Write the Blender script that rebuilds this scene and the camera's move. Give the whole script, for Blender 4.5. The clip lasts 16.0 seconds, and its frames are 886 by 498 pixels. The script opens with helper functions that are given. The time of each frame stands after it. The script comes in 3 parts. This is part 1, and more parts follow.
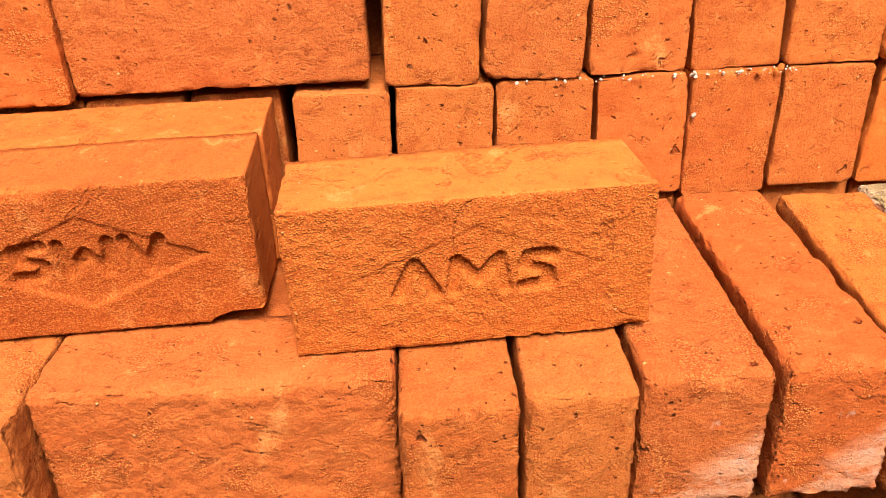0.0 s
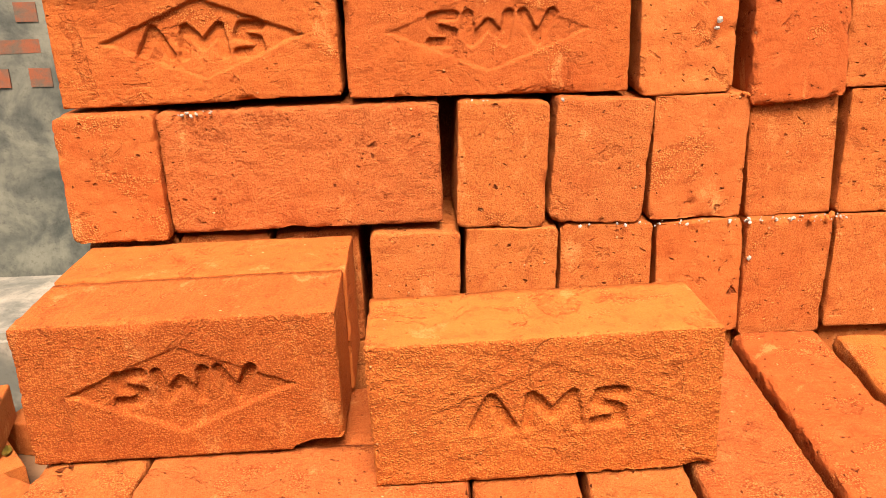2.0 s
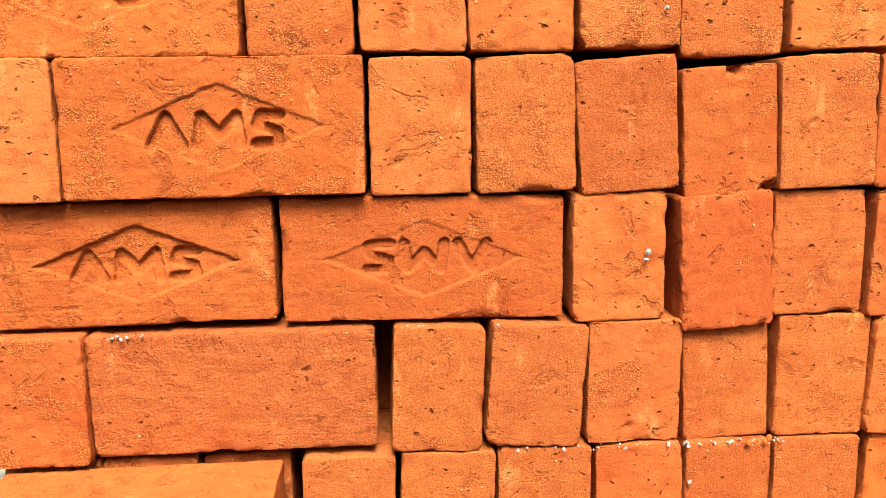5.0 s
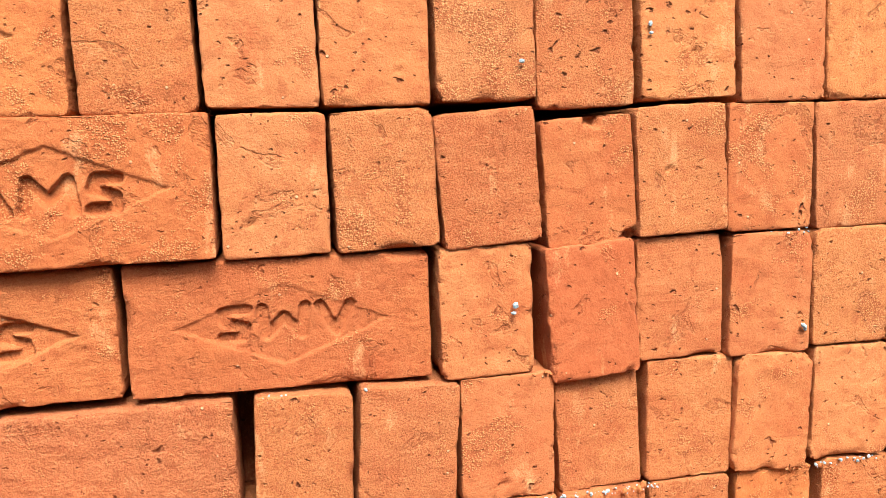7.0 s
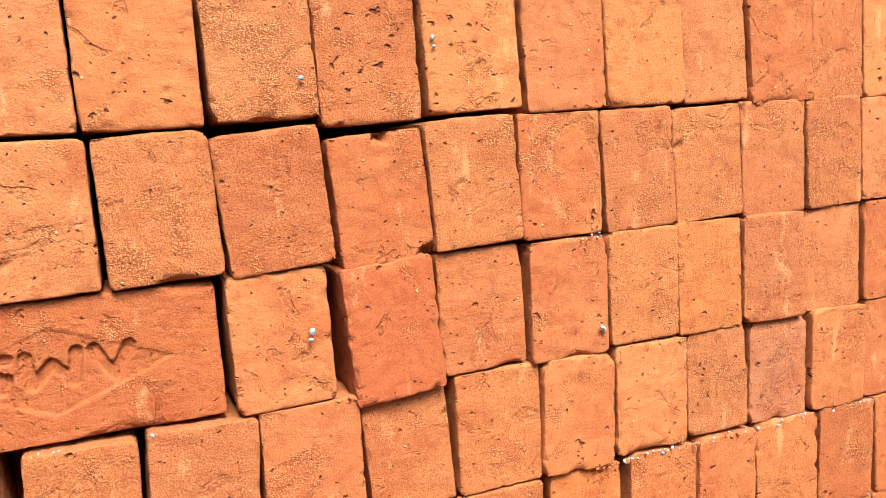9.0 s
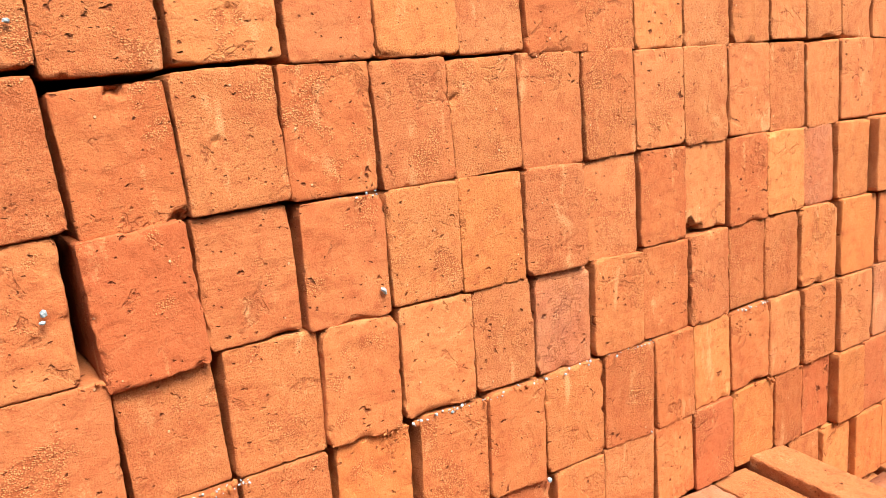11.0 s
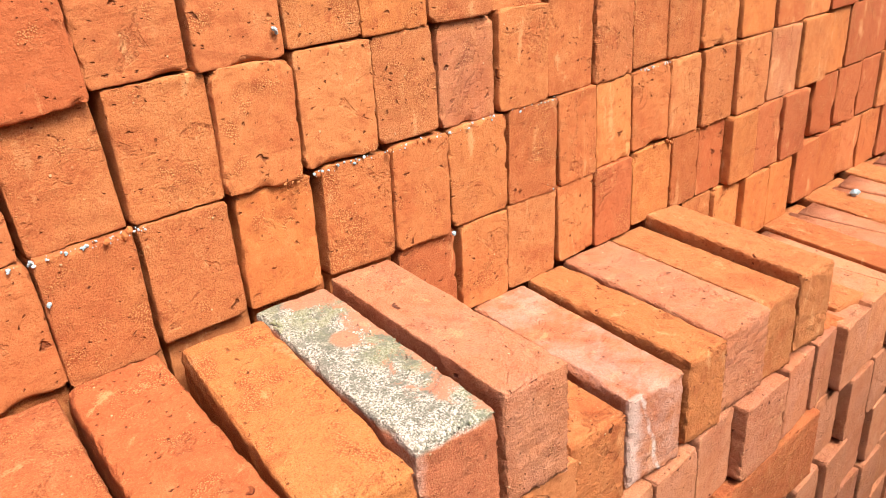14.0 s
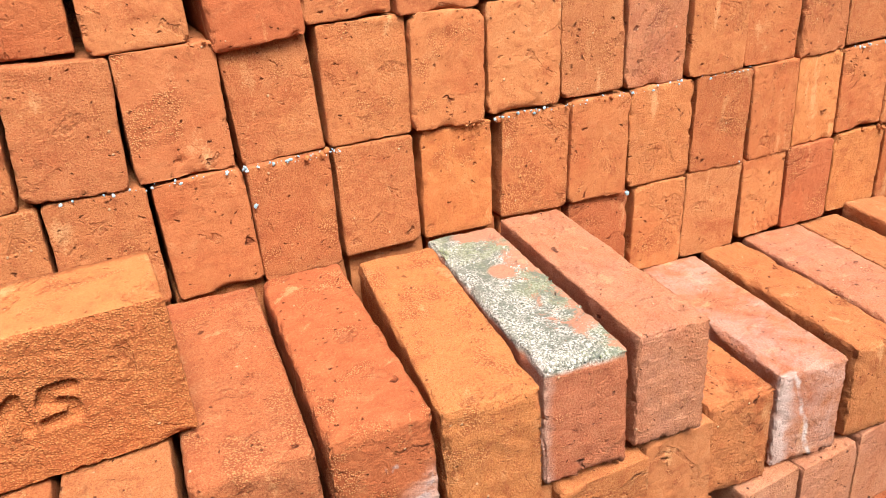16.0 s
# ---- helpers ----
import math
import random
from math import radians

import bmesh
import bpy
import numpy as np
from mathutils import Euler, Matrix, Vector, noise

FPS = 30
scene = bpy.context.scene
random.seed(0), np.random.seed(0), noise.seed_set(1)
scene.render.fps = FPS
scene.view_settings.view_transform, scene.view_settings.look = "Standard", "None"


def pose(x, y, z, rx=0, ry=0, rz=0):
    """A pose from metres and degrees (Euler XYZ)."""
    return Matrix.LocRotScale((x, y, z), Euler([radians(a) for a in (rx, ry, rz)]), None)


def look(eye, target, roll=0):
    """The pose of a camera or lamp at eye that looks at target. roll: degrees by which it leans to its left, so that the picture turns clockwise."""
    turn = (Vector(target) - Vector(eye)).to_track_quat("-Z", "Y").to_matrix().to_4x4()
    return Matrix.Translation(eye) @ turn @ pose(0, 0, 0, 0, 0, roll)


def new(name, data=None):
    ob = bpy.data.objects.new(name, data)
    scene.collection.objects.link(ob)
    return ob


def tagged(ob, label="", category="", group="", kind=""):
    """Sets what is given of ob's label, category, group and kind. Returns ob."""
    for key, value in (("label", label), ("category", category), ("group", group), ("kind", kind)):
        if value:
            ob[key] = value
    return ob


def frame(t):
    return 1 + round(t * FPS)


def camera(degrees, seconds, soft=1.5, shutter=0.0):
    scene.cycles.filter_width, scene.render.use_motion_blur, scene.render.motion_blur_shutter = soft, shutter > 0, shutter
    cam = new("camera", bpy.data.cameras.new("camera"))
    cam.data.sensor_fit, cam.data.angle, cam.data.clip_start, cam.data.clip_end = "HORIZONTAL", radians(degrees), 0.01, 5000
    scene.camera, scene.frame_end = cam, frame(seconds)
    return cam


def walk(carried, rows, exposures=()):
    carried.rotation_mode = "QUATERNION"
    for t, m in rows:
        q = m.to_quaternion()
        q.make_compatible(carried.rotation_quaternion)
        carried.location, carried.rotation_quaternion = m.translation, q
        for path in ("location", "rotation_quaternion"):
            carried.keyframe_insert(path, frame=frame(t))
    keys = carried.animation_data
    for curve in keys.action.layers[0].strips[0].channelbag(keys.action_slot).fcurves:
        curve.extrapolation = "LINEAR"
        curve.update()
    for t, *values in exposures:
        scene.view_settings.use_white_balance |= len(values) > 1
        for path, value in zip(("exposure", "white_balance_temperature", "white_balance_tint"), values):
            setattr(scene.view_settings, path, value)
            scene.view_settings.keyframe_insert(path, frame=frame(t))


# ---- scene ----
cam = camera(58.46, 16.0, soft=0.5)
ROWS = [
    (0.0, 0.0028, 0.0012, 1.0231, 61.55, 1.75, -4.65),
    (0.5, -0.0145, -0.0131, 1.0184, 62.85, 1.86, -3.29),
    (1.0, -0.0208, -0.0157, 1.0242, 64.90, 2.00, -2.43),
    (1.5, -0.0198, -0.0163, 1.0314, 67.65, 2.04, -2.17),
    (2.0, -0.0259, -0.0233, 1.0473, 70.41, 1.71, -1.98),
    (2.5, -0.0215, -0.0243, 1.0551, 72.73, 1.44, -1.82),
    (3.0, -0.0220, -0.0198, 1.0658, 74.67, 1.22, -1.67),
    (3.5, -0.0188, -0.0145, 1.0773, 76.48, 1.02, -1.87),
    (4.0, -0.0115, -0.0114, 1.0917, 78.10, 0.78, -2.45),
    (6.5, 0.0148, 0.0130, 1.1254, 82.16, 1.13, -9.75),
    (7.0, 0.0247, 0.0192, 1.1295, 82.47, 1.65, -12.44),
    (7.5, 0.0395, 0.0217, 1.1327, 82.64, 2.22, -15.09),
    (8.0, 0.0556, 0.0207, 1.1327, 82.80, 2.81, -17.71),
    (8.5, 0.0678, 0.0231, 1.1330, 82.81, 3.34, -20.27),
    (9.0, 0.0802, 0.0243, 1.1342, 82.60, 3.82, -22.87),
    (9.5, 0.0933, 0.0262, 1.1336, 82.08, 4.06, -25.78),
    (10.0, 0.1135, 0.0285, 1.1298, 81.43, 4.08, -29.02),
    (12.5, 0.1615, 0.0317, 1.1030, 72.77, 4.61, -40.15),
    (13.0, 0.1611, 0.0237, 1.0895, 69.89, 4.57, -40.65),
    (13.5, 0.1501, 0.0218, 1.0783, 67.35, 4.25, -40.94),
    (14.0, 0.1482, 0.0241, 1.0633, 65.15, 3.86, -41.06),
    (14.5, 0.1467, 0.0281, 1.0516, 63.48, 3.49, -40.64),
    (15.0, 0.1438, 0.0291, 1.0458, 62.57, 3.58, -38.39),
    (15.5, 0.1321, 0.0226, 1.0452, 63.06, 3.85, -32.44),
    (16.0, 0.1462, -0.0399, 1.0493, 64.75, 3.80, -24.88),
]
EXPOSURES = [
    (0.0, 1.47, 13000, 44), (4.2, 1.44, 13000, 50), (6.3, 1.71, 6500, 12), (10.2, 1.71, 6500, 12),
    (12.3, 1.64, 8000, 28), (12.8, 1.62, 7300, 22), (13.5, 1.61, 6900, 17), (15.0, 1.57, 6900, 16), (15.6, 1.54, 6300, 11), (16.0, 1.54, 6200, 10),
]
walk(cam, [(t, pose(x, y, z, rx, ry, rz)) for t, x, y, z, rx, ry, rz in ROWS], EXPOSURES)

# ---- light: bright, hazy open sky ----
world = bpy.data.worlds.new("world")
scene.world = world
world.use_nodes = True
wn = world.node_tree
sky = wn.nodes.new("ShaderNodeTexSky")
sky.sky_type = "NISHITA"
sky.sun_disc = False
SUN_EL, SUN_AZ = 55.0, 176.0
sky.sun_elevation, sky.sun_rotation = radians(SUN_EL), radians(SUN_AZ)
sky.air_density, sky.dust_density, sky.ozone_density = 1.0, 4.0, 1.0
wn.links.new(sky.outputs[0], wn.nodes["Background"].inputs[0])
wn.nodes["Background"].inputs[1].default_value = 0.10
sun = new("sun", bpy.data.lights.new("sun", "SUN"))
sun.data.energy, sun.data.angle, sun.data.color = 2.7, radians(26), (1.0, 0.95, 0.86)
az, el = radians(SUN_AZ), radians(SUN_EL)
sun.matrix_world = look((0, 0, 0), (-math.sin(az) * math.cos(el), -math.cos(az) * math.cos(el), -math.sin(el)))


# ---- materials ----
class Graph:
    def __init__(self, name):
        self.mat = bpy.data.materials.new(name)
        self.mat.use_nodes = True
        self.tree = self.mat.node_tree
        self.bsdf = self.tree.nodes["Principled BSDF"]

    def put(self, socket, value):
        if isinstance(value, bpy.types.NodeSocket):
            self.tree.links.new(value, socket)
        elif value is not None:
            socket.default_value = value

    def coords(self, spread=True):
        tc = self.tree.nodes.new("ShaderNodeTexCoord")
        if not spread:
            return tc.outputs["Object"]
        info = self.tree.nodes.new("ShaderNodeObjectInfo")
        add = self.tree.nodes.new("ShaderNodeVectorMath")
        add.operation = "MULTIPLY_ADD"
        self.put(add.inputs[0], info.outputs["Random"])
        add.inputs[1].default_value = (37.0, 53.0, 71.0)
        self.put(add.inputs[2], tc.outputs["Object"])
        return add.outputs[0]

    def random(self):
        return self.tree.nodes.new("ShaderNodeObjectInfo").outputs["Random"]

    def noise(self, vec, scale, detail=3.0, rough=0.55, warp=0.0):
        n = self.tree.nodes.new("ShaderNodeTexNoise")
        self.put(n.inputs["Vector"], vec)
        n.inputs["Scale"].default_value, n.inputs["Detail"].default_value = scale, detail
        n.inputs["Roughness"].default_value, n.inputs["Distortion"].default_value = rough, warp
        return n.outputs["Fac"]

    def cells(self, vec, scale, out="Distance", jitter=1.0):
        n = self.tree.nodes.new("ShaderNodeTexVoronoi")
        self.put(n.inputs["Vector"], vec)
        n.inputs["Scale"].default_value, n.inputs["Randomness"].default_value = scale, jitter
        return n.outputs[out]

    def ramp(self, fac, lo, hi, a=0.0, b=1.0):
        n = self.tree.nodes.new("ShaderNodeMapRange")
        n.interpolation_type = "SMOOTHSTEP"
        self.put(n.inputs[0], fac)
        for i, v in enumerate((lo, hi, a, b)):
            n.inputs[i + 1].default_value = v
        return n.outputs[0]

    def math(self, op, a, b):
        n = self.tree.nodes.new("ShaderNodeMath")
        n.operation = op
        self.put(n.inputs[0], a), self.put(n.inputs[1], b)
        return n.outputs[0]

    def mix(self, fac, a, b):
        n = self.tree.nodes.new("ShaderNodeMix")
        n.data_type = "RGBA"
        self.put(n.inputs[0], fac)
        self.put(n.inputs[6], a if not isinstance(a, tuple) else (*a, 1))
        self.put(n.inputs[7], b if not isinstance(b, tuple) else (*b, 1))
        return n.outputs[2]

    def stretch(self, vec, s):
        n = self.tree.nodes.new("ShaderNodeMapping")
        self.put(n.inputs["Vector"], vec)
        n.inputs["Scale"].default_value = s
        return n.outputs[0]

    def axis(self, vec, which):
        n = self.tree.nodes.new("ShaderNodeSeparateXYZ")
        self.put(n.inputs[0], vec)
        return n.outputs[which]

    def done(self, colour, rough, height=None, strength=1.0, distance=0.001, spec=0.25):
        self.put(self.bsdf.inputs["Base Color"], colour)
        self.put(self.bsdf.inputs["Roughness"], rough)
        self.bsdf.inputs["Specular IOR Level"].default_value = spec
        if height is not None:
            b = self.tree.nodes.new("ShaderNodeBump")
            b.inputs["Strength"].default_value, b.inputs["Distance"].default_value = strength, distance
            self.put(b.inputs["Height"], height)
            self.put(self.bsdf.inputs["Normal"], b.outputs[0])
        return self.mat


def clay(name, red=(0.330, 0.086, 0.029), orange=(0.43, 0.160, 0.056), sandy=(0.53, 0.265, 0.12), grit=0.6, crust=0.0, lime=0.0, moss=False, wash=0.0, pits=1.0, sand=0.0, rim=0.0):
    """Fired clay: red to orange body, fine sand grain, granular patches, pale rubs, pores and set-in grit.
    crust roughens, lime and moss stain, sand coats the face with grains, rim runs a pale lime band down one edge of the end."""
    g = Graph(name)
    p = g.coords()
    rnd = g.random()
    vary = lambda k: g.math("FRACT", g.math("MULTIPLY", rnd, k), 0.0)
    body = g.mix(g.ramp(rnd, 0.0, 0.9, 0.30, 1.0), red, orange)
    tone = vary(17.3)
    body = g.mix(g.ramp(tone, 0.30, 0.70, 0.0, 0.16), body, sandy)
    body = g.mix(g.ramp(tone, 0.80, 0.95, 0.0, 0.42), body, (0.47, 0.165, 0.046))
    body = g.mix(g.ramp(g.noise(p, 14, 3, 0.55, 0.5), 0.46, 0.68, 0.0, 0.6), body, orange)
    body = g.mix(g.ramp(g.noise(p, 10, 4, 0.6, 0.6), 0.53, 0.72, 0.0, 0.65), body, red)
    mott = g.noise(p, 62, 4, 0.65, 0.3)
    body = g.mix(g.ramp(mott, 0.30, 0.50, 0.42, 0.0), body, (0.25, 0.056, 0.019))
    body = g.mix(g.ramp(mott, 0.54, 0.72, 0.0, 0.20), body, sandy)
    # sand grain all over: some bricks are smooth-skinned, some gritty
    skin = g.ramp(vary(31.7), 0.15, 0.80, 0.45, 1.0)
    fine = g.noise(p, 640, 2, 0.7)
    tiny = g.noise(p, 1500, 2, 0.7)
    body = g.mix(g.math("MULTIPLY", skin, g.ramp(fine, 0.32, 0.48, 0.50, 0.0)), body, (0.20, 0.040, 0.013))
    body = g.mix(g.math("MULTIPLY", skin, g.ramp(fine, 0.55, 0.72, 0.0, 0.42)), body, sandy)
    body = g.mix(g.math("MULTIPLY", skin, g.ramp(tiny, 0.34, 0.48, 0.55, 0.0)), body, (0.20, 0.040, 0.013))
    body = g.mix(g.math("MULTIPLY", skin, g.ramp(tiny, 0.56, 0.74, 0.0, 0.40)), body, (0.57, 0.30, 0.15))
    # rubs drawn down the face, broken up by the grain
    rub = g.math("ADD", g.noise(g.stretch(p, (34, 34, 12)), 1.0, 3, 0.6, 0.4), g.math("MULTIPLY", g.math("ADD", fine, mott), 0.22))
    body = g.mix(g.ramp(rub, 0.83, 0.96, 0.0, 0.55), body, (0.56, 0.30, 0.135))
    # patches of stuck sand: raised grains, shade painted into the hollows between them
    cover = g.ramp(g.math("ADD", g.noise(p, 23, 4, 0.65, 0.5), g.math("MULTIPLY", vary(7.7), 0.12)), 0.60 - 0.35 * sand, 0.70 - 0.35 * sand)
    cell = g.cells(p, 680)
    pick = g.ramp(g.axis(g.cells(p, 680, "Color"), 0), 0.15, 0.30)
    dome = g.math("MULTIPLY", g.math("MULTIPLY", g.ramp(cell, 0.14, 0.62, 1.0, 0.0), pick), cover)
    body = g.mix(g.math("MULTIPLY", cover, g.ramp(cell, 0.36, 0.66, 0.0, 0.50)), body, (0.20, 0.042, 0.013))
    body = g.mix(g.math("MULTIPLY", dome, 0.50 if sand else 0.62), body, (0.48, 0.20, 0.068) if sand else (0.57, 0.29, 0.115))
    # spalled places: the skin is gone and the crumbly body shows
    ragged = g.math("ADD", g.noise(p, 21, 3, 0.6, 1.2), g.math("MULTIPLY", mott, 0.22))
    spall = g.ramp(ragged, 0.715, 0.755)
    rubble = g.noise(p, 270, 4, 0.7, 0.4)
    # the low parts of the rubble get crevice shade in the colour
    body = g.mix(g.math("MULTIPLY", spall, g.ramp(rubble, 0.34, 0.52, 0.55, 0.0)), body, (0.20, 0.042, 0.014))
    body = g.mix(g.math("MULTIPLY", spall, g.ramp(rubble, 0.54, 0.70, 0.0, 0.50)), body, sandy)
    # pale grit set in the face
    dots = g.cells(p, 120)
    rare = g.ramp(g.axis(g.cells(p, 120, "Color"), 0), 0.955, 0.965)
    grit_mask = g.math("MULTIPLY", g.ramp(dots, 0.08, 0.17, grit, 0.0), rare)
    body = g.mix(grit_mask, body, (0.62, 0.44, 0.25))
    # pores and torn hollows
    def bend(scale, amount, squash):
        n = g.tree.nodes.new("ShaderNodeVectorMath")
        n.operation = "MULTIPLY_ADD"
        wob = g.tree.nodes.new("ShaderNodeTexNoise")
        g.put(wob.inputs["Vector"], p)
        wob.inputs["Scale"].default_value = scale
        g.put(n.inputs[0], wob.outputs["Color"])
        n.inputs[1].default_value = (amount, amount, amount)
        g.put(n.inputs[2], g.stretch(p, squash))
        return n.outputs[0]
    near, far = bend(180, 0.008, (1, 1, 1.3)), bend(70, 0.034, (1, 1, 1))

    def holes(vec, scale, inner, outer, share, channel):
        keep = g.ramp(g.axis(g.cells(vec, scale, "Color"), channel), 1 - share, 1.02 - share)
        return g.math("MULTIPLY", g.ramp(g.cells(vec, scale), inner, outer, 1.0, 0.0), keep)
    pore = g.math("MAXIMUM", holes(near, 62, 0.04, 0.17, 0.20, 1), holes(near, 170, 0.08, 0.24, 0.22, 0))
    pore = g.math("MAXIMUM", pore, holes(far, 30, 0.05, 0.13, 0.28, 2))
    # pit shade is painted in as dark red, besides the bump
    body = g.mix(g.math("MULTIPLY", pore, 0.75 * pits), body, (0.10, 0.022, 0.008))
    if lime:
        veil = g.noise(p, 17, 5, 0.7, 0.3)
        dust = g.math("MULTIPLY", g.ramp(veil, 0.40, 0.66, 0.08, lime), g.ramp(fine, 0.25, 0.65, 0.6, 1.0))
        body = g.mix(dust, body, (0.50, 0.33, 0.27))
    here = g.coords(False)
    end = g.ramp(g.axis(here, 1), -0.113, -0.107, 1.0, 0.0)
    if wash:
        low = g.math("ADD", g.axis(here, 2), g.math("MULTIPLY", g.axis(here, 0), -0.9))
        wipe = g.noise(g.stretch(here, (18, 18, 46)), 1.0, 5, 0.7, 0.6)
        body = g.mix(g.math("MULTIPLY", g.math("MULTIPLY", end, g.ramp(low, 0.008, 0.045, 1.0, 0.0)), g.ramp(wipe, 0.38, 0.62, 0.0, wash)), body, (0.50, 0.36, 0.30))
        blots = g.noise(here, 48, 3, 0.6)
        body = g.mix(g.math("MULTIPLY", end, g.ramp(blots, 0.62, 0.70, 0.0, wash * 0.8)), body, (0.42, 0.34, 0.32))
    if rim:
        edge = g.math("ADD", g.axis(here, 0), g.math("MULTIPLY", g.noise(here, 40, 4, 0.65, 0.4), 0.03))
        band = g.math("MULTIPLY", end, g.ramp(edge, -0.012, 0.000, 1.0, 0.0))
        run = g.math("ADD", g.math("MULTIPLY", g.axis(here, 2), 0.32), g.math("MULTIPLY", g.noise(here, 30, 3), 0.02))
        trickle = g.math("ABSOLUTE", g.math("ADD", g.math("ADD", g.axis(here, 0), run), -0.021), 0.0)
        band = g.math("MAXIMUM", g.math("MULTIPLY", band, 0.65), g.math("MULTIPLY", end, g.math("MULTIPLY", g.ramp(trickle, 0.0005, 0.0040, 1.0, 0.0), g.ramp(mott, 0.36, 0.60, 0.1, 0.9))))
        body = g.mix(g.math("MULTIPLY", band, rim), body, (0.55, 0.47, 0.43))
    if moss:
        x, y = g.axis(here, 0), g.axis(here, 1)
        up = g.ramp(g.axis(here, 2), 0.0955, 0.1005)
        rag = g.math("ADD", g.noise(here, 26, 5, 0.7, 0.4), g.math("MULTIPLY", fine, 0.25))
        # the crust thins out towards one long edge and the far end
        thin = g.math("ADD", g.math("MULTIPLY", x, -5.5), g.math("MULTIPLY", g.ramp(y, 0.075, 0.112), -0.22))
        crusty = g.math("MULTIPLY", g.ramp(g.math("ADD", rag, thin), 0.42, 0.54), up)
        bare = g.math("ADD", g.math("POWER", g.math("MULTIPLY", g.math("ADD", x, -0.004), 55.0), 2.0), g.math("POWER", g.math("MULTIPLY", g.math("ADD", y, -0.028), 60.0), 2.0))
        crusty = g.math("MULTIPLY", crusty, g.ramp(g.math("ADD", bare, rag), 0.9, 1.5))
        speck = g.noise(here, 560, 4, 0.8)
        pale = g.mix(g.ramp(speck, 0.42, 0.60), (0.10, 0.10, 0.075), (0.60, 0.57, 0.49))
        green = g.mix(g.math("MULTIPLY", g.ramp(g.noise(here, 24, 4, 0.6), 0.40, 0.54, 0.0, 0.65), g.ramp(g.math("ADD", x, g.math("MULTIPLY", y, 0.25)), -0.020, 0.008)), pale, (0.19, 0.215, 0.11))
        dark = g.mix(g.ramp(g.noise(here, 80, 5, 0.75), 0.46, 0.60, 0.0, 0.80), green, (0.14, 0.15, 0.115))
        body = g.mix(g.math("MULTIPLY", up, 0.25), body, (0.56, 0.36, 0.26))
        body = g.mix(crusty, body, dark)
        flank = g.math("MULTIPLY", g.ramp(g.math("ADD", x, g.math("MULTIPLY", rag, 0.02)), -0.028, -0.016, 0.60, 0.0), g.ramp(y, -0.115, -0.080, 1.0, 0.25))
        body = g.mix(g.math("MULTIPLY", flank, g.ramp(fine, 0.3, 0.6, 0.4, 1.0)), body, (0.55, 0.42, 0.35))
    h = g.math("MULTIPLY", g.math("ADD", g.math("MULTIPLY", fine, 0.55), g.math("MULTIPLY", tiny, 0.32)), skin)
    h = g.math("ADD", h, g.math("MULTIPLY", g.noise(p, 95, 4, 0.6), (0.7 if not sand else 0.4) + 0.5 * crust))
    h = g.math("ADD", h, g.math("MULTIPLY", dome, 0.26))
    h = g.math("ADD", h, g.math("MULTIPLY", spall, g.math("ADD", g.math("MULTIPLY", rubble, 1.1), -0.85)))
    h = g.math("ADD", h, g.math("MULTIPLY", rubble, 0.25 + 0.7 * crust))
    # a few faces were drawn along a board before firing
    comb = g.noise(g.stretch(p, (5, 5, 240)), 1.0, 2, 0.5)
    h = g.math("ADD", h, g.math("MULTIPLY", g.math("MULTIPLY", comb, 0.30), g.ramp(vary(53.1), 0.93, 0.94)))
    h = g.math("SUBTRACT", h, g.math("MULTIPLY", pore, 1.2 * pits))
    h = g.math("ADD", h, g.math("MULTIPLY", grit_mask, 0.7))
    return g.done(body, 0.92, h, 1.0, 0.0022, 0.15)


CLAY = clay("fired_clay")
CLAY_SANDY = clay("sand_faced_clay", (0.35, 0.098, 0.032), (0.42, 0.146, 0.047), (0.50, 0.24, 0.09), 0.8, 0.1, pits=0.4)
CLAY_ROUGH = clay("rough_fired_clay", (0.34, 0.090, 0.034), (0.43, 0.150, 0.056), (0.50, 0.24, 0.115), 0.9, 1.0)
CLAY_RED = clay("hard_fired_red_clay", (0.26, 0.056, 0.022), (0.36, 0.100, 0.036), (0.46, 0.20, 0.09))
CLAY_AMBER = clay("soft_fired_amber_clay", (0.40, 0.128, 0.040), (0.47, 0.175, 0.054), (0.54, 0.265, 0.112), pits=0.8)
CLAY_LEDGE = clay("weathered_clay", crust=0.9, grit=0.9, pits=1.15)
CLAY_PALE = clay("pale_worn_clay", (0.36, 0.110, 0.046), (0.46, 0.180, 0.080), (0.56, 0.30, 0.16), lime=0.20, crust=0.8, grit=0.9, pits=1.3)
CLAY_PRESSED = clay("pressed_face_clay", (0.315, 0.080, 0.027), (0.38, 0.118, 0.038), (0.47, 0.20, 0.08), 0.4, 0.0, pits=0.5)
# sand-coated fronts, with their shade under top light put into the colour too
CLAY_SANDED_SHADED = clay("shaded_sand_coated_clay", (0.32, 0.086, 0.027), (0.40, 0.124, 0.039), (0.50, 0.225, 0.085), 0.5, 0.0, pits=0.2, sand=1.0)
CLAY_LIME = clay("lime_bloomed_clay", (0.32, 0.085, 0.036), (0.40, 0.140, 0.060), lime=0.62, rim=0.9, crust=0.8)
CLAY_DUSTY = clay("dusty_clay", lime=0.14, crust=0.4)
CLAY_WASHED = clay("washed_clay", (0.30, 0.070, 0.026), (0.39, 0.118, 0.042), wash=0.75, crust=0.6)
CLAY_MOSS = clay("lichen_crusted_clay", (0.33, 0.075, 0.030), (0.40, 0.115, 0.045), lime=0.05, moss=True)
# default clay darkened evenly: the shade inside the stacks put into the colour
CLAY_SHADED = clay("shaded_inner_clay", (0.24, 0.06, 0.022), (0.32, 0.10, 0.04))


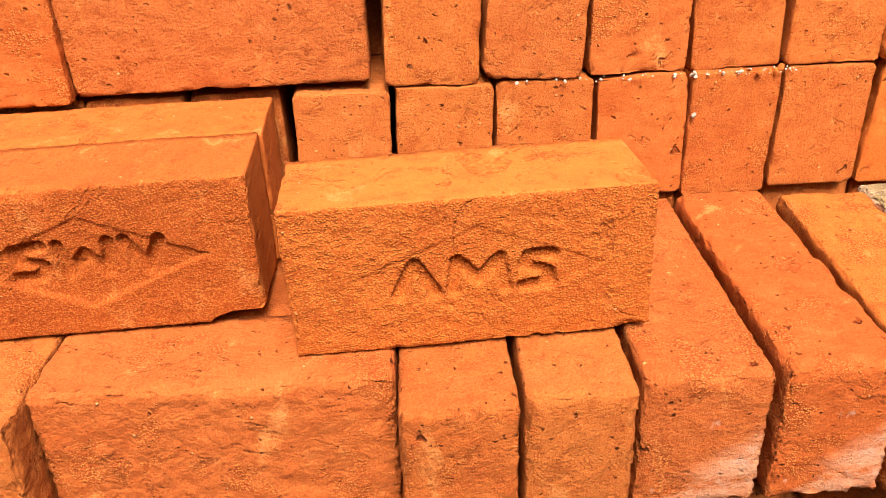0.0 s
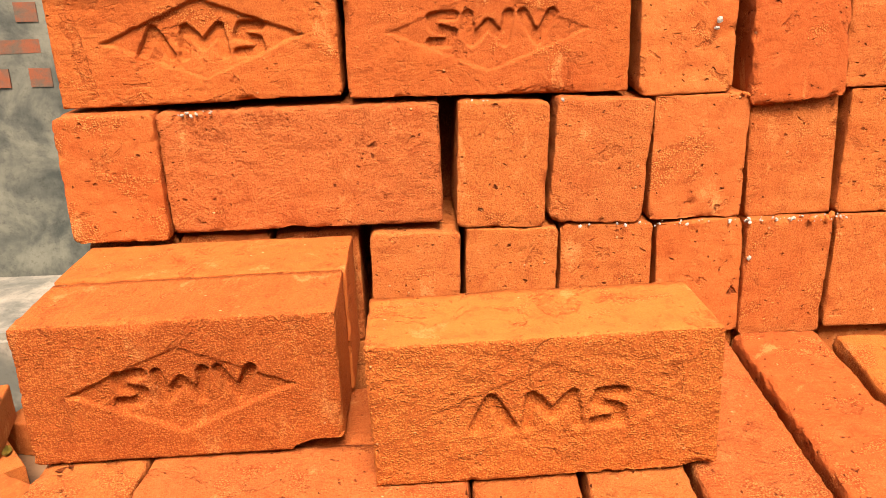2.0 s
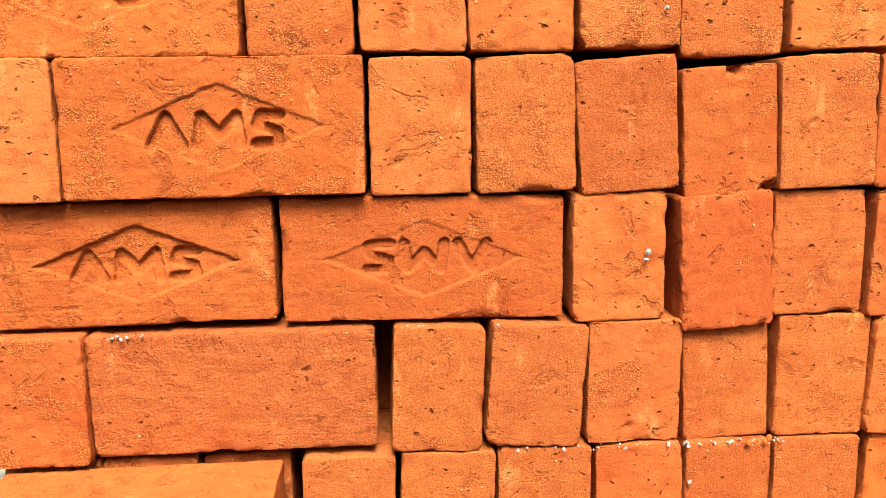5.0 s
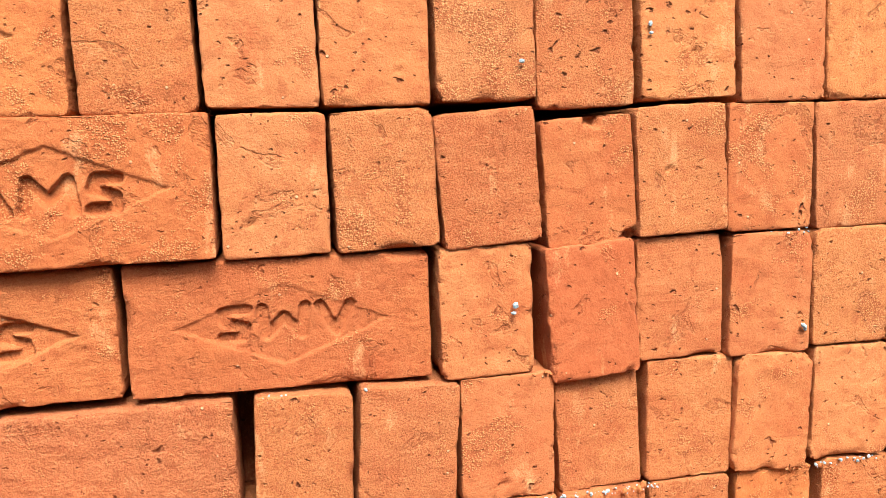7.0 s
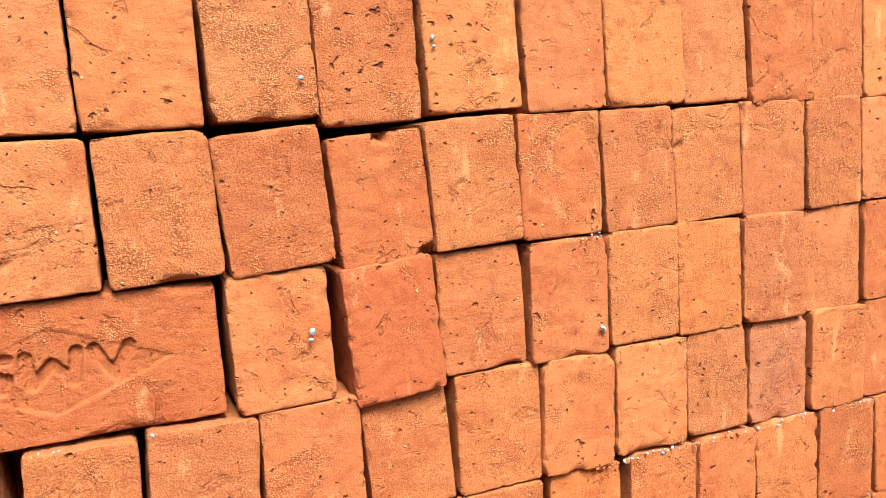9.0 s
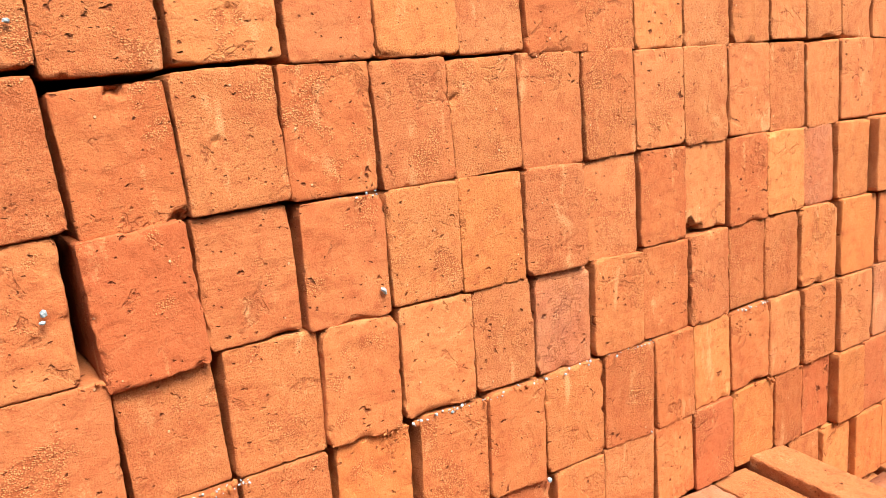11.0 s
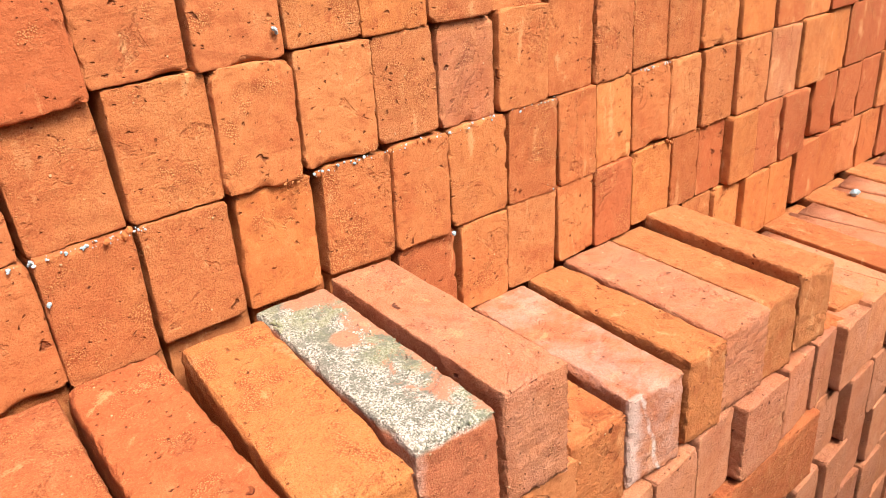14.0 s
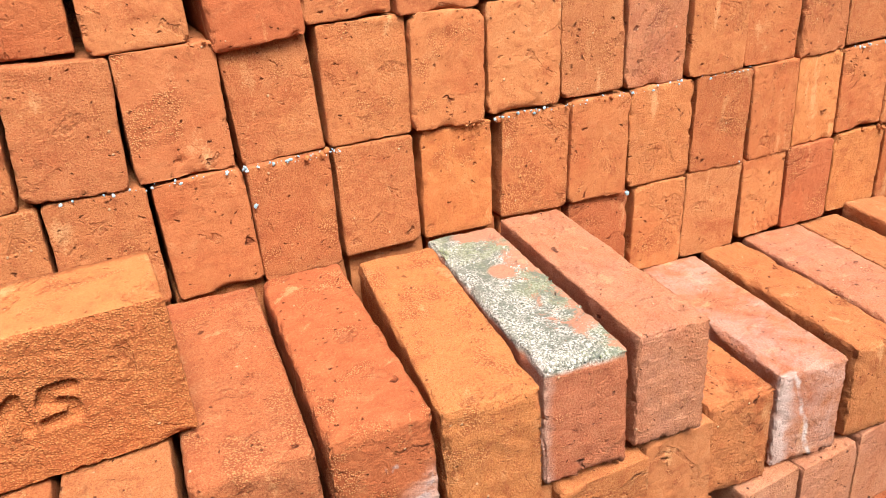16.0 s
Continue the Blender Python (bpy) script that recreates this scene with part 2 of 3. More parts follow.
def lichen(name):
    g = Graph(name)
    isle = g.tree.nodes.new("ShaderNodeNewGeometry").outputs["Random Per Island"]
    p = g.coords(False)
    c = g.mix(g.ramp(isle, 0.25, 0.75), (0.26, 0.25, 0.19), (0.58, 0.55, 0.47))
    c = g.mix(g.ramp(g.noise(p, 26, 4, 0.6), 0.46, 0.58, 0.0, 0.7), c, (0.21, 0.235, 0.12))
    c = g.mix(g.ramp(g.math("FRACT", g.math("MULTIPLY", isle, 13.7), 0.0), 0.80, 0.84, 0.0, 0.7), c, (0.09, 0.09, 0.07))
    return g.done(c, 0.95, g.noise(p, 900, 3, 0.7), 0.6, 0.0005, 0.1)


LICHEN = lichen("dry_lichen")


def stone(name, a, b, scale, rough=0.9, depth=0.002):
    g = Graph(name)
    p = g.coords()
    n = g.noise(p, scale, 5, 0.65, 0.3)
    f = g.noise(p, scale * 14, 4, 0.7)
    c = g.mix(g.ramp(n, 0.35, 0.68), a, b)
    c = g.mix(g.ramp(f, 0.5, 0.75, 0.0, 0.4), c, tuple(0.5 * v for v in a))
    return g.done(c, rough, g.math("ADD", n, g.math("MULTIPLY", f, 0.5)), 0.7, depth)


PEBBLE = stone("blue_white_limestone", (0.20, 0.31, 0.35), (0.40, 0.50, 0.53), 90, 0.8, 0.0006)
PLASTER = stone("weathered_cement_plaster", (0.030, 0.060, 0.068), (0.125, 0.190, 0.185), 5.0, 0.9, 0.004)
WALL_BRICK = stone("old_wall_brick", (0.070, 0.090, 0.085), (0.20, 0.078, 0.050), 16, 0.9, 0.002)
CEMENT = stone("grey_cement_apron", (0.08, 0.130, 0.140), (0.25, 0.330, 0.330), 5, 0.85, 0.003)
SOIL = stone("trodden_brown_soil", (0.10, 0.075, 0.050), (0.19, 0.145, 0.10), 2.4, 0.95, 0.008)
LEAF = stone("dry_leaf_green", (0.16, 0.17, 0.04), (0.34, 0.28, 0.07), 30, 0.8, 0.001)


# ---- shapes ----
def spaced(length, step, edge=(0.0, 0.0012, 0.0028, 0.005, 0.008)):
    """Cuts along one side of a brick: close together at both ends."""
    inner = length - 2 * edge[-1]
    n = max(1, round(inner / step))
    mid = [edge[-1] + inner * i / n for i in range(n + 1)]
    return [*edge[:-1], *mid, *[length - e for e in reversed(edge[:-1])]]


def shell(xs, ys, zs):
    """The skin of a box as a lattice of shared points and quads, the hidden back closed with one face. The quads of the front come last."""
    nx, ny, nz = len(xs) - 1, len(ys) - 1, len(zs) - 1
    index, verts, faces = {}, [], []

    def at(i, j, k):
        if (i, j, k) not in index:
            index[i, j, k] = len(verts)
            verts.append((xs[i], ys[j], zs[k]))
        return index[i, j, k]

    for i in range(nx):
        for j in range(ny):
            faces.append((at(i, j, 0), at(i, j + 1, 0), at(i + 1, j + 1, 0), at(i + 1, j, 0)))
            faces.append((at(i, j, nz), at(i + 1, j, nz), at(i + 1, j + 1, nz), at(i, j + 1, nz)))
    for j in range(ny):
        for k in range(nz):
            faces.append((at(0, j, k), at(0, j, k + 1), at(0, j + 1, k + 1), at(0, j + 1, k)))
            faces.append((at(nx, j, k), at(nx, j + 1, k), at(nx, j + 1, k + 1), at(nx, j, k + 1)))
    back = [at(i, ny, 0) for i in range(nx)] + [at(nx, ny, k) for k in range(nz)] + [at(i, ny, nz) for i in range(nx, 0, -1)] + [at(0, ny, k) for k in range(nz, 0, -1)]
    faces.append(tuple(reversed(back)))
    for i in range(nx):
        for k in range(nz):
            faces.append((at(i, 0, k), at(i + 1, 0, k), at(i + 1, 0, k + 1), at(i, 0, k + 1)))
    return verts, faces, nx * nz


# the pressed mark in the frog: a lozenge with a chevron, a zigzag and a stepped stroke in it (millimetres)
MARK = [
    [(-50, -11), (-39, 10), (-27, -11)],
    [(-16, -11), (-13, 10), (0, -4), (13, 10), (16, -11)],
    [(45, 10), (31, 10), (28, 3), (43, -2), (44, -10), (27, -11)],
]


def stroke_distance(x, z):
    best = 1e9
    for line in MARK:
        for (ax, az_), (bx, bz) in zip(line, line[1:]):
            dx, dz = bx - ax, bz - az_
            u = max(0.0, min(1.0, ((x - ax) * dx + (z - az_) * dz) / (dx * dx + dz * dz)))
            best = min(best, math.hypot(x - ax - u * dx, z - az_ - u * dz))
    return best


def smooth(a, b, v):
    t = max(0.0, min(1.0, (v - a) / (b - a)))
    return t * t * (3 - 2 * t)


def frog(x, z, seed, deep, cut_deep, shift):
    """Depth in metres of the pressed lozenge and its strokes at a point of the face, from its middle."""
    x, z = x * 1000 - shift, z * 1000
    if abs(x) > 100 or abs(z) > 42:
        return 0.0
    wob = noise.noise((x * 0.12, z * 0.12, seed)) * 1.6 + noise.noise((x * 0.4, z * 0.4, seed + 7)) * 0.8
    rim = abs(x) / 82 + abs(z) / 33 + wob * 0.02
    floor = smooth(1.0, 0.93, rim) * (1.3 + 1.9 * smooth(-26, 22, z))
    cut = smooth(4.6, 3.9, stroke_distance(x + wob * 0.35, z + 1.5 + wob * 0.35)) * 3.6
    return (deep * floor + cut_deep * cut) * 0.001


def brick_mesh(name, size, step, seed, round_off=0.0012, wear=1.0, face=None, depths=None, roughness=1.0, bites=(), corner=0.0042):
    """One hand-moulded brick, resting on z = 0 and centred on x and y: rounded long edges, crumbled rims, slightly uneven faces.
    bites: lumps broken away, as place (from the brick's middle) and radius in millimetres."""
    lx, ly, lz = size
    xs, zs = spaced(lx, step), spaced(lz, step)
    ys = list(depths) if depths else spaced(ly, step)
    if face:
        xs = [lx * i / 228 for i in range(229)]
        zs = [lz * i / 104 for i in range(105)]
    verts, faces, front = shell(xs, ys, zs)
    half = Vector((lx / 2, ly / 2, lz / 2))
    off = Vector((seed * 61.7, seed * 23.9, seed * 47.3))
    corners = {(i, k): corner * (1.0 + 1.1 * noise.noise((seed * 3.1, i * 2.7, k * 4.9))) for i in (-1, 1) for k in (-1, 1)}
    skew = [noise.noise((seed, a, b)) for a, b in ((1.3, 0.2), (4.4, 0.2), (2.3, 0.7))]
    out = []
    for v in verts:
        c = Vector(v) - half
        q = c * 1000 + off
        mid = noise.noise(q * 0.075)
        quick = noise.noise(q * 0.23)
        slow = noise.noise(q * 0.021)
        px, pz = c.x, c.z
        ax = math.copysign(1.0, c.x)
        az_ = math.copysign(1.0, c.z)
        sx, sz = half.x - abs(c.x), half.z - abs(c.z)
        inset, rear = min(sx, sz), c.y + half.y
        nx, nz = (ax, 0.0) if sx < sz else (0.0, az_)
        lump = 0.0007 * slow + (0.0007 * mid + 0.0005 * quick) * roughness
        if inset < 0.016:
            crumb = noise.noise(q * 0.42) + 0.6 * noise.noise(q * 0.9) if inset < 0.005 else 0.0
            chip = max(0.0, noise.noise(q * 0.03 + Vector((5, 9, 2))) - 0.30)
            # long edges
            r = min(0.012, corners[ax, az_] * (1.0 + 0.5 * mid + 0.9 * crumb) + 0.016 * wear * chip)
            if sx < r and sz < r:
                dx, dz = r - sx, r - sz
                d = math.hypot(dx, dz)
                m = max(dx, dz)
                px = ax * (half.x - r + dx / d * m)
                pz = az_ * (half.z - r + dz / d * m)
                nx, nz = ax * dx / d, az_ * dz / d
            # rim of the end
            r = min(0.010, round_off * (1.0 + 0.6 * mid + 1.5 * max(0.0, quick) + 1.6 * crumb) * wear + 0.020 * wear * chip + 0.010 * wear * max(0.0, noise.noise(q * 0.11 + Vector((2, 1, 8))) - 0.25))
            r = max(r, 0.0004)
            if inset < r and rear < r:
                ds, df = r - inset, r - rear
                d, m = math.hypot(ds, df), max(ds, df)
                push = r - ds / d * m - inset
                px -= nx * push
                pz -= nz * push
                c.y = -half.y + r - df / d * m
        p = Vector((px, c.y, pz))
        if inset < 1e-6:
            lump += 0.0005 * crumb
            p.x += nx * lump
            p.z += nz * lump
        else:
            p.y -= lump * (1.0 if rear < 0.01 else -1.0)
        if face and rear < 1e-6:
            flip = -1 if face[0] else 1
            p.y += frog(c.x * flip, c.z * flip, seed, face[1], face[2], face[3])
        for bx, by, bz, br in bites:
            e = p - Vector((bx, by, bz)) * 0.001
            rr = br * 0.001 * (1.0 + 0.8 * mid + 0.5 * quick) if br < 18 else br * 0.001 * (1.0 + 0.2 * mid)
            if by * -0.001 > half.y - 0.001:
                side = math.hypot(e.x, e.z) if br > 7 else math.hypot(e.x * 0.8 + e.z * 0.75, (e.z * 0.8 - e.x * 0.6) * 1.9)
                if side < rr:
                    p.y = max(p.y, by * 0.001 + math.sqrt(rr * rr - side * side) * (1.1 if br > 7 else 0.75))
            elif bz * 0.001 < 0.003 - half.z:
                side = math.hypot(e.x * 0.5, e.y * 0.4)
                if side < rr:
                    p.z = max(p.z, bz * 0.001 + math.sqrt(rr * rr - side * side) * 0.6)
            else:
                side = math.hypot(e.x, e.y)
                if side < rr:
                    p.z = min(p.z, bz * 0.001 - math.sqrt(rr * rr - side * side) * 1.1)
        # hand-moulded sides are a little out of square
        p.x += c.z * 0.030 * skew[0] + c.y * 0.010 * skew[1]
        p.z += c.x * 0.03 * skew[2] * (0.075 / max(lx, 0.075))
        out.append((p.x, p.y, p.z + half.z))
    me = bpy.data.meshes.new(name)
    me.from_pydata(out, [], faces)
    me.polygons.foreach_set("use_smooth", [True] * len(faces))
    me.materials.append(CLAY)
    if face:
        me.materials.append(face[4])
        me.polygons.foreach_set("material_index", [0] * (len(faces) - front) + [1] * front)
    me.update()
    return me


HEADER = (0.0765, 0.226, 0.103)
STRETCHER = (0.225, 0.076, 0.102)
SHORT = (0.0, 0.0008, 0.002, 0.004, 0.008, 0.014, 0.022, 0.04, 0.07, 0.12, 0.17, 0.226)
FLAT = (0.0, 0.0008, 0.002, 0.004, 0.007, 0.011, 0.016, 0.023, 0.031, 0.04, 0.05, 0.06, 0.068, 0.076)
headers = [brick_mesh("header_brick", HEADER, 0.0022, s, wear=0.9 + 0.07 * (s % 9), depths=SHORT, corner=0.0036 + 0.0008 * (s % 6)) for s in range(1, 23)]
far_headers = [brick_mesh("header_brick", HEADER, 0.007, 220 + s, wear=1.2, depths=SHORT) for s in range(8)]
ledge_meshes = [brick_mesh("ledge_brick", HEADER, 0.0030, 40 + s, round_off=0.0026, wear=1.7, roughness=1.7, corner=0.0034, bites=((24, -90, 54, 8), (-6, 70, 53, 6)) if s == 7 else ()) for s in range(10)]
rng = random.Random(4)


def lay(mesh, size, x0, w, y, z, h, roll=0.0, yaw=0.0, pitch=0.0, mat=None, label="", group="", scale_y=1.0):
    """Puts one brick with its left lower front edge at x0, y, z; w wide and h high."""
    ob = new("brick", mesh)
    cx, cz = x0 + w / 2, z + h / 2
    m = pose(cx, y + size[1] / 2 * scale_y, cz, pitch, -roll, yaw)
    ob.matrix_world = m @ Matrix.Translation((0, 0, -h / 2)) @ Matrix.Diagonal(((w - 0.0004) / size[0], scale_y, (h - 0.0002) / size[2], 1))
    use = mat or CLAY
    ob.material_slots[0].link = "OBJECT"
    ob.material_slots[0].material = use
    tagged(ob, label, "brick", group)
    return ob


# ---- the tall stack: courses of bricks laid on edge, ends to the front (millimetres: start, width, rise; degrees: roll) ----
LEVELS = {-2: 0.422, -1: 0.527, 0: 0.631, 1: 0.735, 2: 0.841, 3: 0.947, 4: 1.051, 5: 1.157, 6: 1.262, 7: 1.367}
FACE = 0.605
COURSES = {
    -1: [(1070, 69, 0, -1.0), (1140, 67, 0, -1.2), (1208, 70, 0, -1.0), (1280, 72, 0, -1.0), (1390, 76, 0, -1.2), (1468, 81, 0, -1.0), (1552, 82, 0, -1.0)],
    0: [(-310, 76, 0, 0.0), (-230, 76, 0, 0.5), (-150, 77, 0, 0.0), (-70, 76, 0, 0.0), (10, 77, 0, 0.4), (91, 76, -2, 0.0), (170, 78, 0, 0.0), (251, 76, -3, 0.5), (330, 77, -2, 0.0), (410, 76, -4, -0.5), (489, 76, -2, 0.0), (568, 76, -1, -1.0), (647, 70, -1, -3.0), (720, 79, -3, -2.6), (801, 65, 3, 1.0), (870, 72, 1, 0.3), (946, 84, 2, -0.8), (1032, 62, 0, 0.6), (1096, 64, 0, -0.6), (1161, 67, 0, -0.4), (1229, 73, 0, -0.4), (1303, 76, 0, 0.8), (1436, 75, 0, -0.9), (1513, 86, 0, -0.6)],
    1: [(-312, 76, 0, 0.0), (-233, 76, 0, 0.0), (-154, 70, 0, 0.0), (-72, 76, 3, -1.2), (8, 78, 2, -1.0), (89, 79, 0, -0.3), (171, 75, -1, 1.2), (247, 73, -3, 0.0), (323, 76, 0, -0.1), (407, 74, -3, -1.7), (488, 77, -1, -3.2), (567, 71, -2, -2.4), (640, 81, 0, -1.0), (725, 77, -3, -2.4), (805, 65, -3, 0.3), (871, 68, -3, 1.2), (942, 78, 4, 1.0), (1016, 68, 0, -0.8), (1090, 74, 0, -0.4), (1168, 80, 0, -0.3), (1256, 84, 0, -0.6), (1350, 86, 0, -1.0), (1441, 80, 0, 0.2), (1526, 78, 0, 0.0)],
    2: [(-314, 79, 1, 0.4), (-235, 225, 5, 0.3), (2, 74, 0, -2.0), (80, 79, 1, -2.6), (161, 79, 0, 0.0), (244, 73, -1, 2.5), (321, 79, 0, -1.0), (402, 73, -1, -2.4), (477, 79, 2, -1.8), (557, 74, 3, -0.8), (635, 75, -1, -1.3), (713, 75, -1, -2.2), (791, 75, -1, -1.6), (867, 69, -2, 1.0), (939, 77, 2, 0.8), (1011, 70, 0, -0.2), (1084, 82, 0, -0.8), (1172, 86, 0, -0.6), (1263, 80, 0, -0.4), (1347, 88, 0, -0.4), (1440, 92, 0, -0.5), (1537, 80, 0, -0.3)],
    3: [(-308, 221, 5, 1.0), (-82, 224, 3, -0.3), (149, 76, -1, 0.5), (237, 76, -9, 4.0), (316, 77, 0, 0.8), (394, 78, -3, -1.8), (473, 75, 1, -0.7), (549, 75, -2, -0.9), (626, 81, -3, -1.8), (709, 76, -4, -1.3), (788, 75, -2, -1.0), (865, 73, 3, -1.3), (939, 78, -2, -0.1), (1013, 78, 0, -0.3), (1094, 70, 0, -0.2), (1166, 77, 0, -0.2), (1247, 88, 0, -0.2), (1358, 82, 0, -0.4), (1456, 88, 0, -0.2), (1548, 80, 0, -0.2)],
    4: [(-319, 78, -1, 0.8), (-238, 224, 1, 0.3), (-10, 78, 0, 0.4), (70, 78, 1, 0.9), (151, 79, 0, 3.6), (233, 77, -5, 4.4), (312, 79, 1, 2.5), (393, 79, 0, 0.4), (474, 75, -1, 1.5), (550, 77, 0, 1.3), (628, 79, -4, -0.1), (709, 73, -2, 0.7), (784, 78, 0, 0.5), (864, 76, -3, 0.6), (941, 78, 0, 0.0)],
    5: [(-330, 226, -2, 0.5), (-102, 79, -1, 1.0), (-18, 81, 2, 0.3), (66, 81, 2, 0.3), (150, 78, 4, 1.8), (230, 81, -2, 1.9), (315, 82, 3, 2.0), (400, 78, 0, 0.7), (479, 82, 1, 1.4), (563, 75, 1, 1.6), (639, 78, -4, 1.4), (721, 67, -4, 1.0), (789, 75, -2, 0.7), (868, 77, -5, 1.8), (947, 70, -1, 1.4)],
    6: [(-322, 78, 0, 0.5), (-240, 225, 0, 0.2)],
}
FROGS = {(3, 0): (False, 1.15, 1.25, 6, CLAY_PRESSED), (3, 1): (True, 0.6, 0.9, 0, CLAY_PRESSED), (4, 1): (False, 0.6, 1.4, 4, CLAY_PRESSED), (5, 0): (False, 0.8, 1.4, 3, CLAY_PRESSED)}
# lumps broken off single bricks
BITES = {
    (3, 11): ((-38, -113, -52, 17), (-20, -113, -56, 12)), (4, 5): ((30, -113, -54, 11), (5, -116, 60, 13), (20, -113, 55, 7)),
    (4, 6): ((-18, -116, 8, 5), (-12, -116, 1, 5), (-7, -116, -6, 4.5), (6, -115, 2, 3), (-34, -116, 40, 6)), (4, 2): ((10, -116, 6, 5), (-18, -116, -28, 6)),
    (4, 0): ((-34, -116, -52, 12), (-14, -116, -56, 10)), (4, 8): ((0, -116, 20, 4.5), (3, -116, 12, 4), (8, -116, -6, 3)), (4, 9): ((-33, -115, 18, 6), (-30, -115, 30, 5)),
    (4, 7): ((-6, -116, 12, 4), (10, -116, 0, 3.5)), (5, 5): ((5, -116, -30, 6), (-8, -116, 0, 4)), (5, 3): ((16, -116, -26, 4), (-22, -116, -20, 4)),
    (5, 6): ((4, -116, -14, 6), (0, -116, 4, 6)), (5, 8): ((10, -116, 4, 6),), (1, 9): ((8, -117, 42, 6.5), (-4, -115, -34, 3)), (2, 4): ((-4, -116, -38, 5.5), (16, -116, -36, 4.5)),
    (1, 4): ((6, -117, 30, 6.5), (-12, -116, 34, 5)), (3, 4): ((-14, -116, 4, 4), (-10, -116, 2, 3)), (2, 5): ((34, -116, 20, 5), (-36, -115, 52, 10)),
}
SET_BACK = {(1, 0): 0.012, (1, 1): 0.012, (1, 2): 0.014, (3, 0): 0.009, (3, 1): 0.008, (3, 2): -0.001, (3, 3): -0.004, (4, 0): -0.008, (4, 1): -0.005, (2, 0): -0.004, (2, 1): 0.001, (2, 5): 0.006}
# far bricks that stand proud of the face, by course and start
PROUD = {(-1, 1140): 0.006, (-1, 1208): 0.014, (-1, 1280): 0.014, (-1, 1390): 0.002, (0, 1096): -0.002, (0, 1161): 0.015, (0, 1229): 0.014, (0, 1303): 0.014, (1, 1090): 0.006, (1, 1168): 0.009,
         (1, 1256): 0.010, (1, 1350): 0.008, (2, 1084): 0.006, (2, 1172): 0.010, (2, 1263): 0.009, (2, 1347): 0.006, (2, 1440): 0.006, (3, 1166): 0.004, (3, 1247): 0.018, (3, 1358): 0.010, (3, 1456): 0.018}
TALL = "bricks of the tall stack"
TINTED = {(1, 407): CLAY_AMBER, (3, 549): CLAY_AMBER, (3, 237): CLAY_RED, (5, 479): CLAY_AMBER, (2, 635): CLAY_DUSTY, (0, 568): CLAY_RED, (3, 1013): CLAY_AMBER, (3, 1094): CLAY_DUSTY, (1, 871): CLAY_AMBER,
          (0, 946): CLAY_AMBER, (0, 870): CLAY_RED, (0, 1032): CLAY_RED, (0, 1096): CLAY_RED, (0, 1161): CLAY_AMBER, (0, 1229): CLAY_RED, (0, 1303): CLAY_RED, (0, 1436): CLAY_RED, (0, 1513): CLAY_RED,
          (-1, 1140): CLAY_AMBER, (-1, 1208): CLAY_AMBER, (-1, 1280): CLAY_AMBER, (-1, 1390): CLAY_RED, (-1, 1468): CLAY_RED, (1, 1441): CLAY_AMBER, (1, 1526): CLAY_RED, (1, 1256): CLAY_DUSTY, (1, 1350): CLAY_AMBER,
          (2, 1347): CLAY, (2, 1440): CLAY_RED, (2, 1537): CLAY_RED, (2, 1172): CLAY_AMBER}
for course, rows in COURSES.items():
    z, top = LEVELS[course], LEVELS[course + 1]
    rows = list(rows)
    while rows[-1][0] + rows[-1][1] < 2150:
        start = rows[-1][0] + rows[-1][1] + rng.choice((2, 3, 4, 7))
        rows.append((start, rng.randint(72, 80), rng.randint(-3, 3), rng.uniform(-1.5, 1.5)))
    for i, (x0, w, rise, roll) in enumerate(rows):
        zz = z + rise * 0.001
        h = top - zz - 0.0005 + rng.uniform(-0.0015, 0.0005) - (0.006 if (course, i) == (4, 5) else 0.0) - min(w, 90) * 0.00020 * abs(math.sin(radians(roll)))
        y = FACE + rng.uniform(-0.003, 0.003) + SET_BACK.get((course, i), 0.0) + (0.0 if course or i > 11 else 0.005 if i == 11 else 0.014)
        if w > 150:
            mark = FROGS.get((course, i))
            if mark:
                me = brick_mesh("marked_brick", STRETCHER, 0.004, 70 + course * 5 + i, 0.0016, 0.9, face=mark, depths=FLAT, roughness=0.8)
                lay(me, STRETCHER, x0 * 0.001, w * 0.001, y, zz, h, roll, 0, 0, CLAY_PRESSED, "orange clay brick on its side with a pressed lozenge mark", TALL)
            else:
                me = brick_mesh("long_brick", STRETCHER, 0.0028, 90 + course * 5 + i, 0.0022, 1.2, depths=FLAT, roughness=1.6)
                lay(me, STRETCHER, x0 * 0.001, w * 0.001, y, zz, h, roll, 0, 0, CLAY_ROUGH, "rough red clay brick lying lengthways in the tall stack", TALL)
        else:
            me = rng.choice(headers if x0 < 1150 else far_headers)
            note = "orange-red clay brick stacked on edge, end to the front"
            if (course, i) in BITES:
                note = "pitted orange-red clay brick stacked on edge, end to the front"
                if max(b[3] for b in BITES[course, i]) > 9:
                    note = "orange-red clay brick stacked on edge with a chipped corner"
                me = brick_mesh("header_brick", HEADER, 0.0024, 300 + course * 20 + i, depths=SHORT, bites=BITES[course, i])
            mat = TINTED.get((course, x0))
            if x0 > 1600 and mat is None and rng.random() < 0.5:
                mat = CLAY_RED
            y -= PROUD.get((course, x0), 0.0)
            lay(me, HEADER, x0 * 0.001, w * 0.001, y, zz, h, roll, rng.uniform(-0.8, 0.8), 0, mat, note, TALL)

